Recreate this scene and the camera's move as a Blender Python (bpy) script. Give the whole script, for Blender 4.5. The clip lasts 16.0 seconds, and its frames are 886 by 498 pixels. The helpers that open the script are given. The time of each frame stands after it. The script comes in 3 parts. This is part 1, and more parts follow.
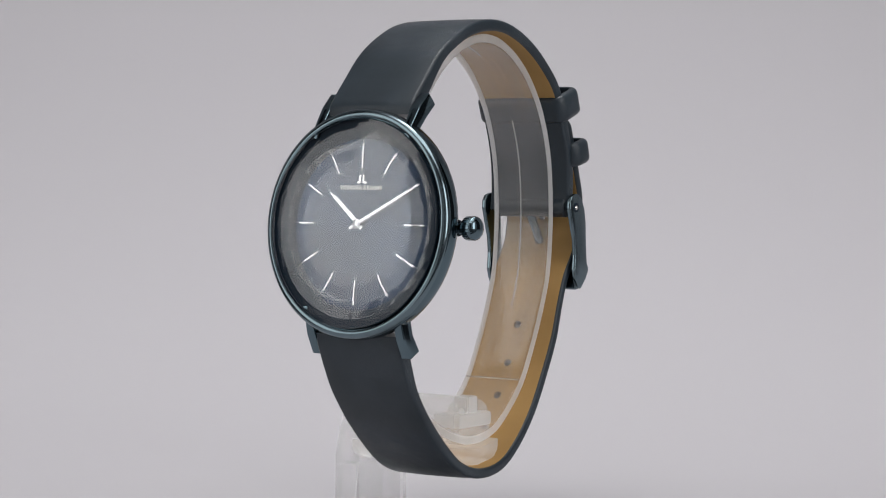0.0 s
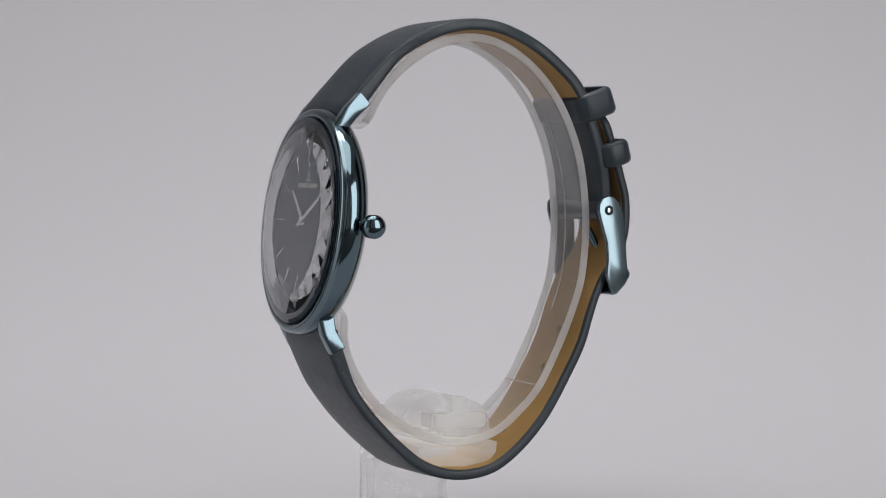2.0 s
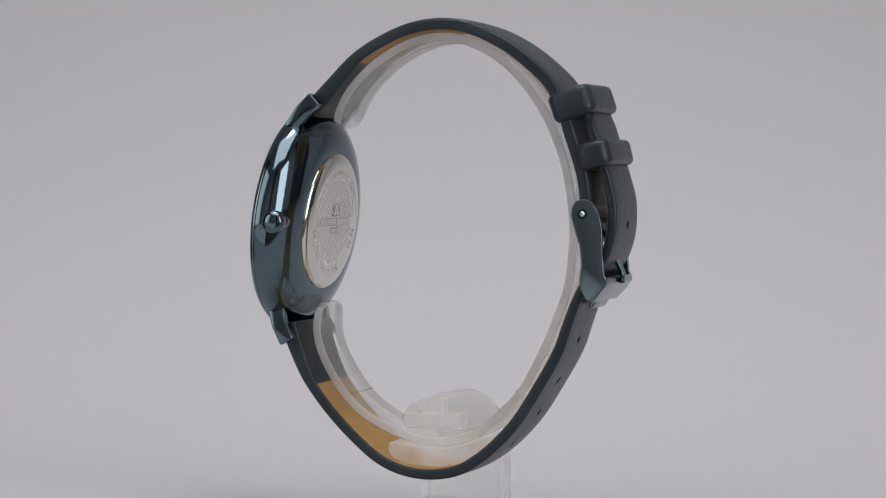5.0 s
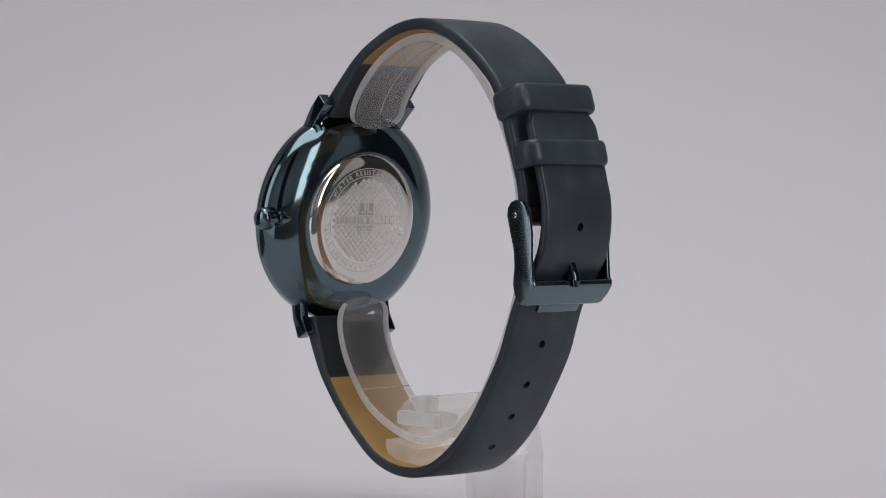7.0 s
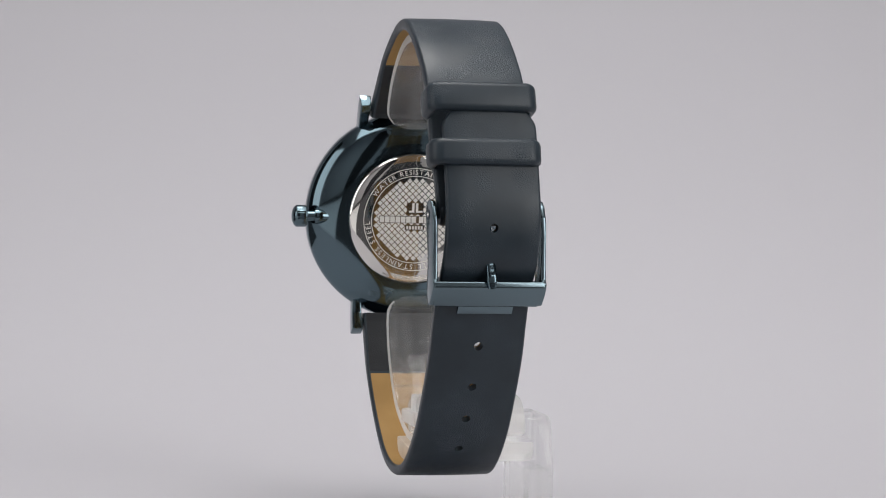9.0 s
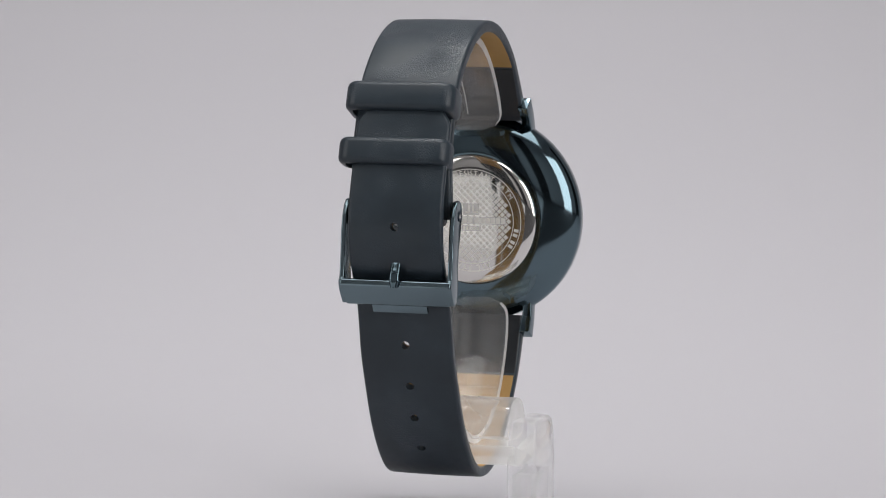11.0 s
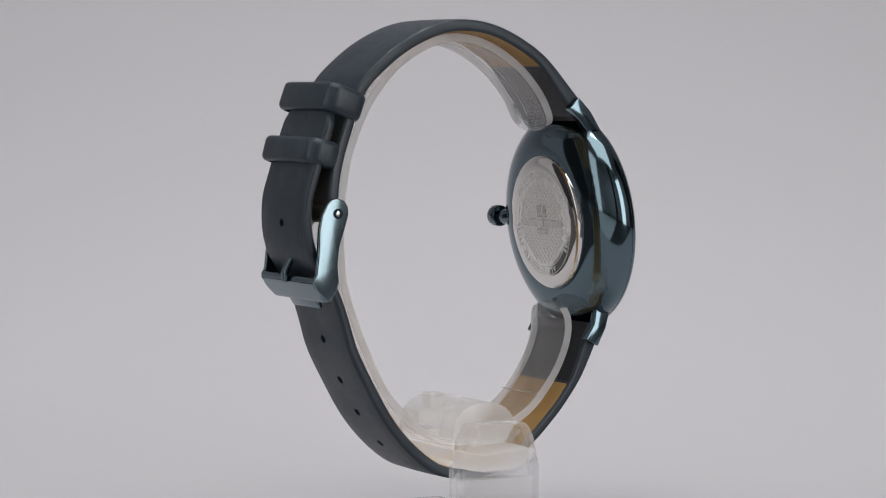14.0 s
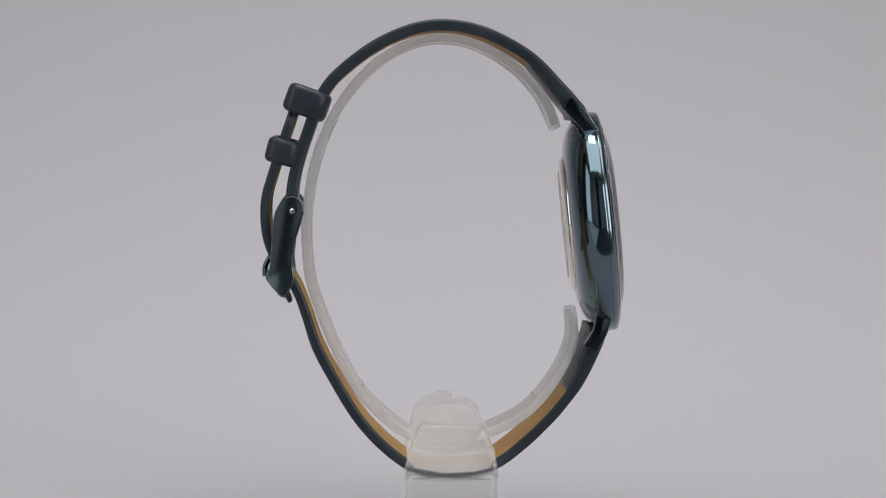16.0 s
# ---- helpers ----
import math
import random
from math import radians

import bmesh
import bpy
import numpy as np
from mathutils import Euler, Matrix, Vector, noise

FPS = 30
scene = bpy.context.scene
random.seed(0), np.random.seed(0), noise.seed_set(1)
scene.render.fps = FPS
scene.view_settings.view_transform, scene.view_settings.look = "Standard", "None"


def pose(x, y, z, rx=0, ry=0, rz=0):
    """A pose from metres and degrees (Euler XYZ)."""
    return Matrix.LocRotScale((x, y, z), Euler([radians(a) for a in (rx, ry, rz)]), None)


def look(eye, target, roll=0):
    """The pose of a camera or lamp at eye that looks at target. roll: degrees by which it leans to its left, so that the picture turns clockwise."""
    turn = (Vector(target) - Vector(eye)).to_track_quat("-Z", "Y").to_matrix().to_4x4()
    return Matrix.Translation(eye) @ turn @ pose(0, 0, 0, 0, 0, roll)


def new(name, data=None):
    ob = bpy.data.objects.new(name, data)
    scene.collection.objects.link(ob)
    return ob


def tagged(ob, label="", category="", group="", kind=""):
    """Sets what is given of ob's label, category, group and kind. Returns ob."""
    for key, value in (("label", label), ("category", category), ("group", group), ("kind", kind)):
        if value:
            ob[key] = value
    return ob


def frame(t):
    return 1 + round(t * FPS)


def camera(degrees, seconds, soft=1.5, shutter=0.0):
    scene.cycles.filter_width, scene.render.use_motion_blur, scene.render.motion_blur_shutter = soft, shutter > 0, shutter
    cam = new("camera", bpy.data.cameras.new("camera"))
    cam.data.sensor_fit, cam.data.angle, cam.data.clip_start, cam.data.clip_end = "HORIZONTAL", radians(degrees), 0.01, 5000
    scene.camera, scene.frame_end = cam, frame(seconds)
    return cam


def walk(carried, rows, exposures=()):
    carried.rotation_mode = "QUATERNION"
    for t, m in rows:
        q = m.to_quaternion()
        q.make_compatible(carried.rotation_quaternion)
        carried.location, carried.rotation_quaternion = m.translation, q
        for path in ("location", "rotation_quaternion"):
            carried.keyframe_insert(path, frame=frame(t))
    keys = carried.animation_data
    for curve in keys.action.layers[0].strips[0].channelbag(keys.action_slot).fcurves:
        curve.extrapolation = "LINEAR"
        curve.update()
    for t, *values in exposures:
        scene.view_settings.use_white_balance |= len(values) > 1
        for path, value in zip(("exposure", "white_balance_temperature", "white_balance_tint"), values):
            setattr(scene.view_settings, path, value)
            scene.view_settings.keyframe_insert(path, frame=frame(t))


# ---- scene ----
MM = 0.001
BASE_Z = 0.047          # height of the watch's origin over the table
SPIN = -14.603          # degrees a second, seen from above
START = 208.5 + 8 * 14.603

cam = camera(19.38, 16.0, soft=1.05)
EYE = Vector((0.0, -0.444, BASE_Z + 0.0209))
VIEW = look(EYE, EYE + Vector((-0.00144, 0.9989, -0.04723)), 0.583)
walk(cam, [(0, VIEW), (16, VIEW)], exposures=[(0, 0.05), (2, -0.01), (4, -0.13), (6.5, -0.07), (7.5, -0.03), (8.5, 0.08), (10, 0.10), (12.5, 0.12), (14, 0.0), (16, -0.11)])

# ---- light ----
world = bpy.data.worlds.new("studio")
scene.world = world
world.use_nodes = True
world.node_tree.nodes["Background"].inputs["Color"].default_value = (0.9, 0.92, 1.0, 1)
world.node_tree.nodes["Background"].inputs["Strength"].default_value = 0.02


def softbox(name, eye, target, w, h, watts, colour=(1, 0.985, 0.97)):
    data = bpy.data.lights.new(name, "AREA")
    data.shape, data.size, data.size_y, data.energy, data.color = "RECTANGLE", w, h, watts, colour
    ob = new(name, data)
    ob.matrix_world = look(eye, target)
    return ob


softbox("softbox_top", (0, -0.16, 0.74), (0, 0.0, 0.05), 0.70, 0.55, 3.4)
softbox("softbox_left", (-0.60, -0.27, 0.27), (0, 0.0, 0.06), 0.32, 0.60, 0.95)
softbox("softbox_right", (0.50, -0.46, 0.26), (0, 0.0, 0.06), 0.30, 0.55, 2.2)
# added lamp with no known source, brightens the sweep behind the watch
softbox("added_backdrop_lamp", (0, 0.10, 0.80), (0, 0.18, 0.0), 0.25, 0.15, 0.38).data.spread = radians(70)


# ---- materials ----
def material(name):
    m = bpy.data.materials.new(name)
    m.use_nodes = True
    return m, m.node_tree.nodes, m.node_tree.links, m.node_tree.nodes["Principled BSDF"]


def grain(nodes, links, bsdf, scale, strength, distance, detail=4, coords="Object"):
    tc = nodes.new("ShaderNodeTexCoord")
    n = nodes.new("ShaderNodeTexNoise")
    n.inputs["Scale"].default_value, n.inputs["Detail"].default_value = scale, detail
    b = nodes.new("ShaderNodeBump")
    b.inputs["Strength"].default_value, b.inputs["Distance"].default_value = strength, distance
    links.new(tc.outputs[coords], n.inputs["Vector"])
    links.new(n.outputs["Fac"], b.inputs["Height"])
    links.new(b.outputs["Normal"], bsdf.inputs["Normal"])
    return tc, n, b


def varied(nodes, links, source, target, a, b, lo=0.35, hi=0.65):
    r = nodes.new("ShaderNodeValToRGB")
    r.color_ramp.elements[0].position, r.color_ramp.elements[1].position = lo, hi
    r.color_ramp.elements[0].color, r.color_ramp.elements[1].color = (*a, 1), (*b, 1)
    links.new(source, r.inputs["Fac"])
    links.new(r.outputs["Color"], target)


def leather_material(name, a, b, rough, pebble):
    m, nodes, links, p = material(name)
    tc, n, bump = grain(nodes, links, p, 900, 0.10, 0.00012, 3)
    v = nodes.new("ShaderNodeTexVoronoi")
    v.feature, v.inputs["Scale"].default_value = "DISTANCE_TO_EDGE", 2500
    links.new(tc.outputs["Object"], v.inputs["Vector"])
    big = nodes.new("ShaderNodeTexNoise")
    big.inputs["Scale"].default_value, big.inputs["Detail"].default_value = 90, 3
    links.new(tc.outputs["Object"], big.inputs["Vector"])
    mask = nodes.new("ShaderNodeMath")
    mask.operation = "MULTIPLY"
    edge = nodes.new("ShaderNodeMapRange")
    edge.inputs["From Max"].default_value = 0.25
    links.new(v.outputs["Distance"], edge.inputs["Value"])
    links.new(edge.outputs["Result"], mask.inputs[0])
    spots = nodes.new("ShaderNodeMapRange")
    spots.inputs["From Min"].default_value, spots.inputs["From Max"].default_value = 0.48, 0.68
    links.new(big.outputs["Fac"], spots.inputs["Value"])
    links.new(spots.outputs["Result"], mask.inputs[1])
    pb = nodes.new("ShaderNodeBump")
    pb.inputs["Strength"].default_value, pb.inputs["Distance"].default_value = pebble, 0.00006
    links.new(mask.outputs["Value"], pb.inputs["Height"])
    links.new(bump.outputs["Normal"], pb.inputs["Normal"])
    links.new(pb.outputs["Normal"], p.inputs["Normal"])
    varied(nodes, links, big.outputs["Fac"], p.inputs["Base Color"], a, b)
    rr = nodes.new("ShaderNodeMapRange")
    rr.inputs["To Min"].default_value, rr.inputs["To Max"].default_value = rough - 0.08, rough + 0.1
    links.new(n.outputs["Fac"], rr.inputs["Value"])
    links.new(rr.outputs["Result"], p.inputs["Roughness"])
    p.inputs["Specular IOR Level"].default_value = 0.38
    return m


def metal_material(name, colour, rough, wear=0.04, bump=0.0):
    m, nodes, links, p = material(name)
    p.inputs["Base Color"].default_value, p.inputs["Metallic"].default_value = (*colour, 1), 1.0
    tc, n, b = grain(nodes, links, p, 260, bump, 0.00004, 3)
    rr = nodes.new("ShaderNodeMapRange")
    rr.inputs["To Min"].default_value, rr.inputs["To Max"].default_value = max(0.02, rough - wear), rough + wear
    links.new(n.outputs["Fac"], rr.inputs["Value"])
    links.new(rr.outputs["Result"], p.inputs["Roughness"])
    return m


LEATHER = leather_material("navy_leather", (0.016, 0.024, 0.032), (0.024, 0.035, 0.046), 0.37, 0.85)
EDGE_LEATHER = leather_material("leather_lining_dark", (0.008, 0.010, 0.013), (0.014, 0.016, 0.019), 0.42, 0.3)
TAN = leather_material("tan_lining", (0.315, 0.186, 0.062), (0.39, 0.235, 0.083), 0.7, 0.25)
BLUE_STEEL = metal_material("blue_plated_steel", (0.115, 0.162, 0.188), 0.09, 0.03, 0.04)
BLUE_SATIN = metal_material("blue_plated_satin", (0.150, 0.200, 0.225), 0.17, 0.05, 0.06)
STEEL = metal_material("polished_steel", (0.74, 0.72, 0.685), 0.06, 0.02, 0.02)
FROSTED_STEEL = metal_material("frosted_steel", (0.80, 0.785, 0.75), 0.5, 0.06, 0.2)
# polished steel too, with the dark of its reflections put into the colour
SHADED_STEEL = metal_material("polished_steel_dark_reflection", (0.40, 0.39, 0.375), 0.07, 0.03)
LETTER = metal_material("etched_letter", (0.5, 0.49, 0.46), 0.5, 0.05)
SILVER = metal_material("silver_polish", (0.86, 0.87, 0.88), 0.2, 0.03)
DARK_RING, _nodes, _links, _p = material("black_chapter_ring")
_p.inputs["Base Color"].default_value, _p.inputs["Roughness"].default_value = (0.010, 0.020, 0.032, 1), 0.5
_p.inputs["Specular IOR Level"].default_value = 0.12


def dial_material():
    m, nodes, links, p = material("navy_sunray_dial")
    p.inputs["Base Color"].default_value, p.inputs["Metallic"].default_value = (0.036, 0.056, 0.094, 1), 1.0
    p.inputs["Roughness"].default_value, p.inputs["Anisotropic"].default_value = 0.34, 0.9
    t = nodes.new("ShaderNodeTangent")
    t.direction_type, t.axis = "RADIAL", "Z"
    links.new(t.outputs["Tangent"], p.inputs["Tangent"])
    return m


def crystal_material(name, ior):
    m, nodes, links, p = material(name)
    p.inputs["Base Color"].default_value = (0.95, 0.97, 0.98, 1)
    p.inputs["Transmission Weight"].default_value, p.inputs["IOR"].default_value = 1.0, ior
    p.inputs["Roughness"].default_value = 0.01
    return m


DIAL = dial_material()
CRYSTAL = crystal_material("mineral_crystal", 1.62)


def thin_acrylic_material(name, haze, gloss, streaks=False):
    m, nodes, links, p = material(name)
    tc, n, b = grain(nodes, links, p, 110, 0.08, 0.0004, 2)
    clear = nodes.new("ShaderNodeBsdfTransparent")
    clear.inputs["Color"].default_value = (0.998, 0.997, 0.995, 1)
    shine = nodes.new("ShaderNodeBsdfGlossy")
    shine.inputs["Roughness"].default_value = 0.06
    links.new(b.outputs["Normal"], shine.inputs["Normal"])
    rim = nodes.new("ShaderNodeLayerWeight")
    rim.inputs["Blend"].default_value = gloss
    part_shine = nodes.new("ShaderNodeMath")
    part_shine.operation, part_shine.inputs[1].default_value = "MULTIPLY", 0.42
    links.new(rim.outputs["Facing"], part_shine.inputs[0])
    one = nodes.new("ShaderNodeMixShader")
    links.new(part_shine.outputs["Value"], one.inputs["Fac"])
    links.new(clear.outputs["BSDF"], one.inputs[1])
    links.new(shine.outputs["BSDF"], one.inputs[2])
    milk = nodes.new("ShaderNodeBsdfDiffuse")
    milk.inputs["Color"].default_value = (0.84, 0.84, 0.835, 1)
    glow = nodes.new("ShaderNodeBsdfTranslucent")
    glow.inputs["Color"].default_value = (0.86, 0.86, 0.86, 1)
    body = nodes.new("ShaderNodeMixShader")
    body.inputs["Fac"].default_value = 0.6
    links.new(milk.outputs["BSDF"], body.inputs[1])
    links.new(glow.outputs["BSDF"], body.inputs[2])
    two = nodes.new("ShaderNodeMixShader")
    cloud = nodes.new("ShaderNodeMapRange")
    cloud.inputs["From Min"].default_value, cloud.inputs["From Max"].default_value = 0.3, 0.7
    cloud.inputs["To Min"].default_value, cloud.inputs["To Max"].default_value = haze * 0.85, haze * 1.15
    links.new(n.outputs["Fac"], cloud.inputs["Value"])
    if streaks:
        # drawn out along the band: milky tone and highlight streaks put into the haze
        long = nodes.new("ShaderNodeMapping")
        long.inputs["Scale"].default_value = (9, 0.35, 0.35)
        links.new(tc.outputs["Object"], long.inputs["Vector"])
        links.new(long.outputs["Vector"], n.inputs["Vector"])
        cloud.inputs["To Min"].default_value, cloud.inputs["To Max"].default_value = haze * 0.4, haze * 1.9
    links.new(cloud.outputs["Result"], two.inputs["Fac"])
    links.new(one.outputs["Shader"], two.inputs[1])
    links.new(body.outputs["Shader"], two.inputs[2])
    links.new(two.outputs["Shader"], nodes["Material Output"].inputs["Surface"])
    return m


ACRYLIC = thin_acrylic_material("clear_acrylic", 0.10, 0.26, True)
FROST = thin_acrylic_material("frosted_acrylic", 0.48, 0.25)


def solid_acrylic_material(name, rough):
    m, nodes, links, p = material(name)
    p.inputs["Base Color"].default_value = (0.985, 0.985, 0.98, 1)
    p.inputs["Transmission Weight"].default_value, p.inputs["IOR"].default_value = 1.0, 1.49
    tc, n, b = grain(nodes, links, p, 70, 0.05, 0.0006, 2)
    rr = nodes.new("ShaderNodeMapRange")
    rr.inputs["To Min"].default_value, rr.inputs["To Max"].default_value = rough * 0.5, rough * 1.5
    links.new(n.outputs["Fac"], rr.inputs["Value"])
    links.new(rr.outputs["Result"], p.inputs["Roughness"])
    thin = nodes.new("ShaderNodeBsdfTransparent")
    milk = nodes.new("ShaderNodeBsdfTranslucent")
    milk.inputs["Color"].default_value = (0.95, 0.95, 0.95, 1)
    one, two = nodes.new("ShaderNodeMixShader"), nodes.new("ShaderNodeMixShader")
    one.inputs["Fac"].default_value, two.inputs["Fac"].default_value = 0.4, 0.1
    links.new(thin.outputs["BSDF"], one.inputs[1])
    links.new(p.outputs["BSDF"], one.inputs[2])
    links.new(one.outputs["Shader"], two.inputs[1])
    links.new(milk.outputs["BSDF"], two.inputs[2])
    links.new(two.outputs["Shader"], nodes["Material Output"].inputs["Surface"])
    return m


CLEAR = solid_acrylic_material("clear_acrylic_leg", 0.05)
MILKY = thin_acrylic_material("milky_acrylic", 0.27, 0.25)
CUT_EDGE = thin_acrylic_material("sawn_acrylic_edge", 0.78, 0.1)


def paper_material(name, colour):
    m, nodes, links, p = material(name)
    tc, n, b = grain(nodes, links, p, 400, 0.05, 0.0003, 5)
    big = nodes.new("ShaderNodeTexNoise")
    big.inputs["Scale"].default_value = 3
    links.new(tc.outputs["Object"], big.inputs["Vector"])
    varied(nodes, links, big.outputs["Fac"], p.inputs["Base Color"], [c * 0.985 for c in colour], colour)
    p.inputs["Roughness"].default_value = 0.9
    return m


PAPER = paper_material("backdrop_paper", (0.452, 0.443, 0.471))
CLOTH = paper_material("diffuser_cloth", (0.75, 0.75, 0.76))
GREY_CLOTH = paper_material("grey_cloth", (0.74, 0.74, 0.75))
DARK_CLOTH = paper_material("dark_cloth", (0.04, 0.04, 0.045))


# ---- mesh helpers ----
def part(name, bm, mat, parent=None, label="", matrix=None, smooth=35):
    bmesh.ops.remove_doubles(bm, verts=bm.verts, dist=1e-7)
    bmesh.ops.recalc_face_normals(bm, faces=bm.faces)
    me = bpy.data.meshes.new(name)
    for f in bm.faces:
        f.smooth = smooth > 0
    if smooth > 0:
        lim = radians(smooth)
        for e in bm.edges:
            if len(e.link_faces) == 2 and e.calc_face_angle(0) > lim:
                e.smooth = False
    bm.to_mesh(me)
    bm.free()
    me.materials.append(mat)
    ob = new(name, me)
    if parent:
        ob.parent = parent
    if matrix:
        ob.matrix_basis = matrix
    if label:
        tagged(ob, label)
    return ob


def spline(pts, n):
    """n points at even steps along a smooth curve through pts."""
    p = np.array(pts, float)
    d = np.r_[0, np.cumsum(np.sqrt(np.linalg.norm(np.diff(p, axis=0), axis=1)))]
    out = []
    ext = np.vstack([2 * p[0] - p[1], p, 2 * p[-1] - p[-2]])
    dd = np.r_[d[0] - (d[1] - d[0]), d, d[-1] + (d[-1] - d[-2])]
    for i in range(1, len(p)):
        p0, p1, p2, p3 = ext[i - 1:i + 3]
        t0, t1, t2, t3 = dd[i - 1:i + 3]
        for t in np.linspace(t1, t2, 24, endpoint=False):
            a1 = (t1 - t) / (t1 - t0) * p0 + (t - t0) / (t1 - t0) * p1
            a2 = (t2 - t) / (t2 - t1) * p1 + (t - t1) / (t2 - t1) * p2
            a3 = (t3 - t) / (t3 - t2) * p2 + (t - t2) / (t3 - t2) * p3
            b1 = (t2 - t) / (t2 - t0) * a1 + (t - t0) / (t2 - t0) * a2
            b2 = (t3 - t) / (t3 - t1) * a2 + (t - t1) / (t3 - t1) * a3
            out.append((t2 - t) / (t2 - t1) * b1 + (t - t1) / (t2 - t1) * b2)
    out.append(p[-1])
    out = np.array(out)
    s = np.r_[0, np.cumsum(np.linalg.norm(np.diff(out, axis=0), axis=1))]
    u = np.linspace(0, s[-1], n)
    return np.stack([np.interp(u, s, out[:, 0]), np.interp(u, s, out[:, 1])], 1)


def normals(curve, side):
    t = np.gradient(curve, axis=0)
    t /= np.linalg.norm(t, axis=1)[:, None]
    return np.stack([-t[:, 1], t[:, 0]], 1) * side


def ribbon(curve, side, top, bottom, half, radius=0.45, crown=0.0):
    """A band of leather or plastic along a curve in the y-z plane (mm); top and bottom: offsets of its faces along the normal."""
    bm = bmesh.new()
    nrm = normals(curve, side)
    n = len(curve)
    rings = []
    for i in range(n):
        f = i / (n - 1)
        t, b, h = [v(f) if callable(v) else v for v in (top, bottom, half)]
        r = min(radius, (t - b) * 0.49, h * 0.9)
        sec = []
        for cx, cn, a0 in ((h - r, t - r, 0), (-h + r, t - r, 90), (-h + r, b + r, 180), (h - r, b + r, 270)):
            for k in range(5):
                a = radians(a0 + 22.5 * k)
                sec.append((cx + r * math.cos(a), cn + r * math.sin(a)))
            if a0 == 0:
                for q in (0.6, 0.3, 0.15, 0, -0.15, -0.3, -0.6):
                    sec.append((q * (h - r), t + crown * (1 - q * q)))
        rings.append([bm.verts.new((x * MM, (curve[i][0] + nrm[i][0] * o) * MM, (curve[i][1] + nrm[i][1] * o) * MM)) for x, o in sec])
    m = len(rings[0])
    for i in range(n - 1):
        for k in range(m):
            bm.faces.new((rings[i][k], rings[i][(k + 1) % m], rings[i + 1][(k + 1) % m], rings[i + 1][k]))
    bm.faces.new(rings[0])
    bm.faces.new(rings[-1][::-1])
    return bm


def prism(poly, x0, x1, bevel=0.0, seg=2):
    """A plate with the outline poly in the y-z plane, from x0 to x1 (mm)."""
    bm = bmesh.new()
    a = [bm.verts.new((x0 * MM, y * MM, z * MM)) for y, z in poly]
    b = [bm.verts.new((x1 * MM, y * MM, z * MM)) for y, z in poly]
    k = len(poly)
    bm.faces.new(a)
    bm.faces.new(b[::-1])
    for i in range(k):
        bm.faces.new((a[i], a[(i + 1) % k], b[(i + 1) % k], b[i]))
    if bevel:
        bmesh.ops.recalc_face_normals(bm, faces=bm.faces)
        bmesh.ops.bevel(bm, geom=bm.edges[:], offset=bevel * MM, segments=seg, profile=0.6, affect="EDGES", clamp_overlap=True)
    return bm


def lathe(profile, seg=128, axis="Z", at=(0, 0, 0)):
    """A turned solid: (radius, height) in mm round z, or round x."""
    bm = bmesh.new()
    rings = []
    for r, h in profile:
        if r <= 1e-6:
            rings.append([bm.verts.new((0, 0, h * MM))])
        else:
            rings.append([bm.verts.new((r * MM * math.cos(2 * math.pi * k / seg), r * MM * math.sin(2 * math.pi * k / seg), h * MM)) for k in range(seg)])
    for a, b in zip(rings, rings[1:]):
        for k in range(seg):
            v = [a[k % len(a)], a[(k + 1) % len(a)], b[(k + 1) % len(b)], b[k % len(b)]]
            v = list(dict.fromkeys(v))
            if len(v) > 2:
                bm.faces.new(v)
    if axis == "X":
        bmesh.ops.transform(bm, matrix=Matrix.Rotation(radians(90), 4, "Y"), verts=bm.verts)
    bmesh.ops.translate(bm, vec=[c * MM for c in at], verts=bm.verts)
    return bm


def smoothstep(a, b, x):
    t = min(1, max(0, (x - a) / (b - a)))
    return t * t * (3 - 2 * t)


def box(x0, x1, y0, y1, z0, z1, bevel=0.0, seg=2):
    return prism([(y0, z0), (y1, z0), (y1, z1), (y0, z1)], x0, x1, bevel, seg)


def cut(ob, cutters):
    """Takes the cutters' solids out of ob's mesh."""
    made = []
    for bm in cutters:
        me = bpy.data.meshes.new("cutter")
        bmesh.ops.recalc_face_normals(bm, faces=bm.faces)
        bm.to_mesh(me)
        bm.free()
        c = new("cutter", me)
        made.append(c)
        mod = ob.modifiers.new("hole", "BOOLEAN")
        mod.operation, mod.object, mod.solver = "DIFFERENCE", c, "EXACT"
    dg = bpy.context.evaluated_depsgraph_get()
    dg.update()
    me = bpy.data.meshes.new_from_object(ob.evaluated_get(dg))
    ob.modifiers.clear()
    ob.data = me
    for c in made:
        old = c.data
        bpy.data.objects.remove(c)
        bpy.data.meshes.remove(old)


# ---- studio ----
def sweep_backdrop():
    bm = bmesh.new()
    prof = [(-0.09, 0.0), (0.08, 0.0)]
    for k in range(1, 33):
        a = radians(90 * k / 32)
        prof.append((0.08 + 0.56 * math.sin(a), 0.56 - 0.56 * math.cos(a)))
    prof += [(0.64, 0.95)]
    rows = [[bm.verts.new((x, y, z)) for y, z in prof] for x in np.linspace(-0.8, 0.8, 9)]
    for a, b in zip(rows, rows[1:]):
        for i in range(len(prof) - 1):
            bm.faces.new((a[i], a[i + 1], b[i + 1], b[i]))
    ob = part("backdrop", bm, PAPER)
    return tagged(ob, "seamless pale grey paper sweep behind the watch", "backdrop", kind="structure")


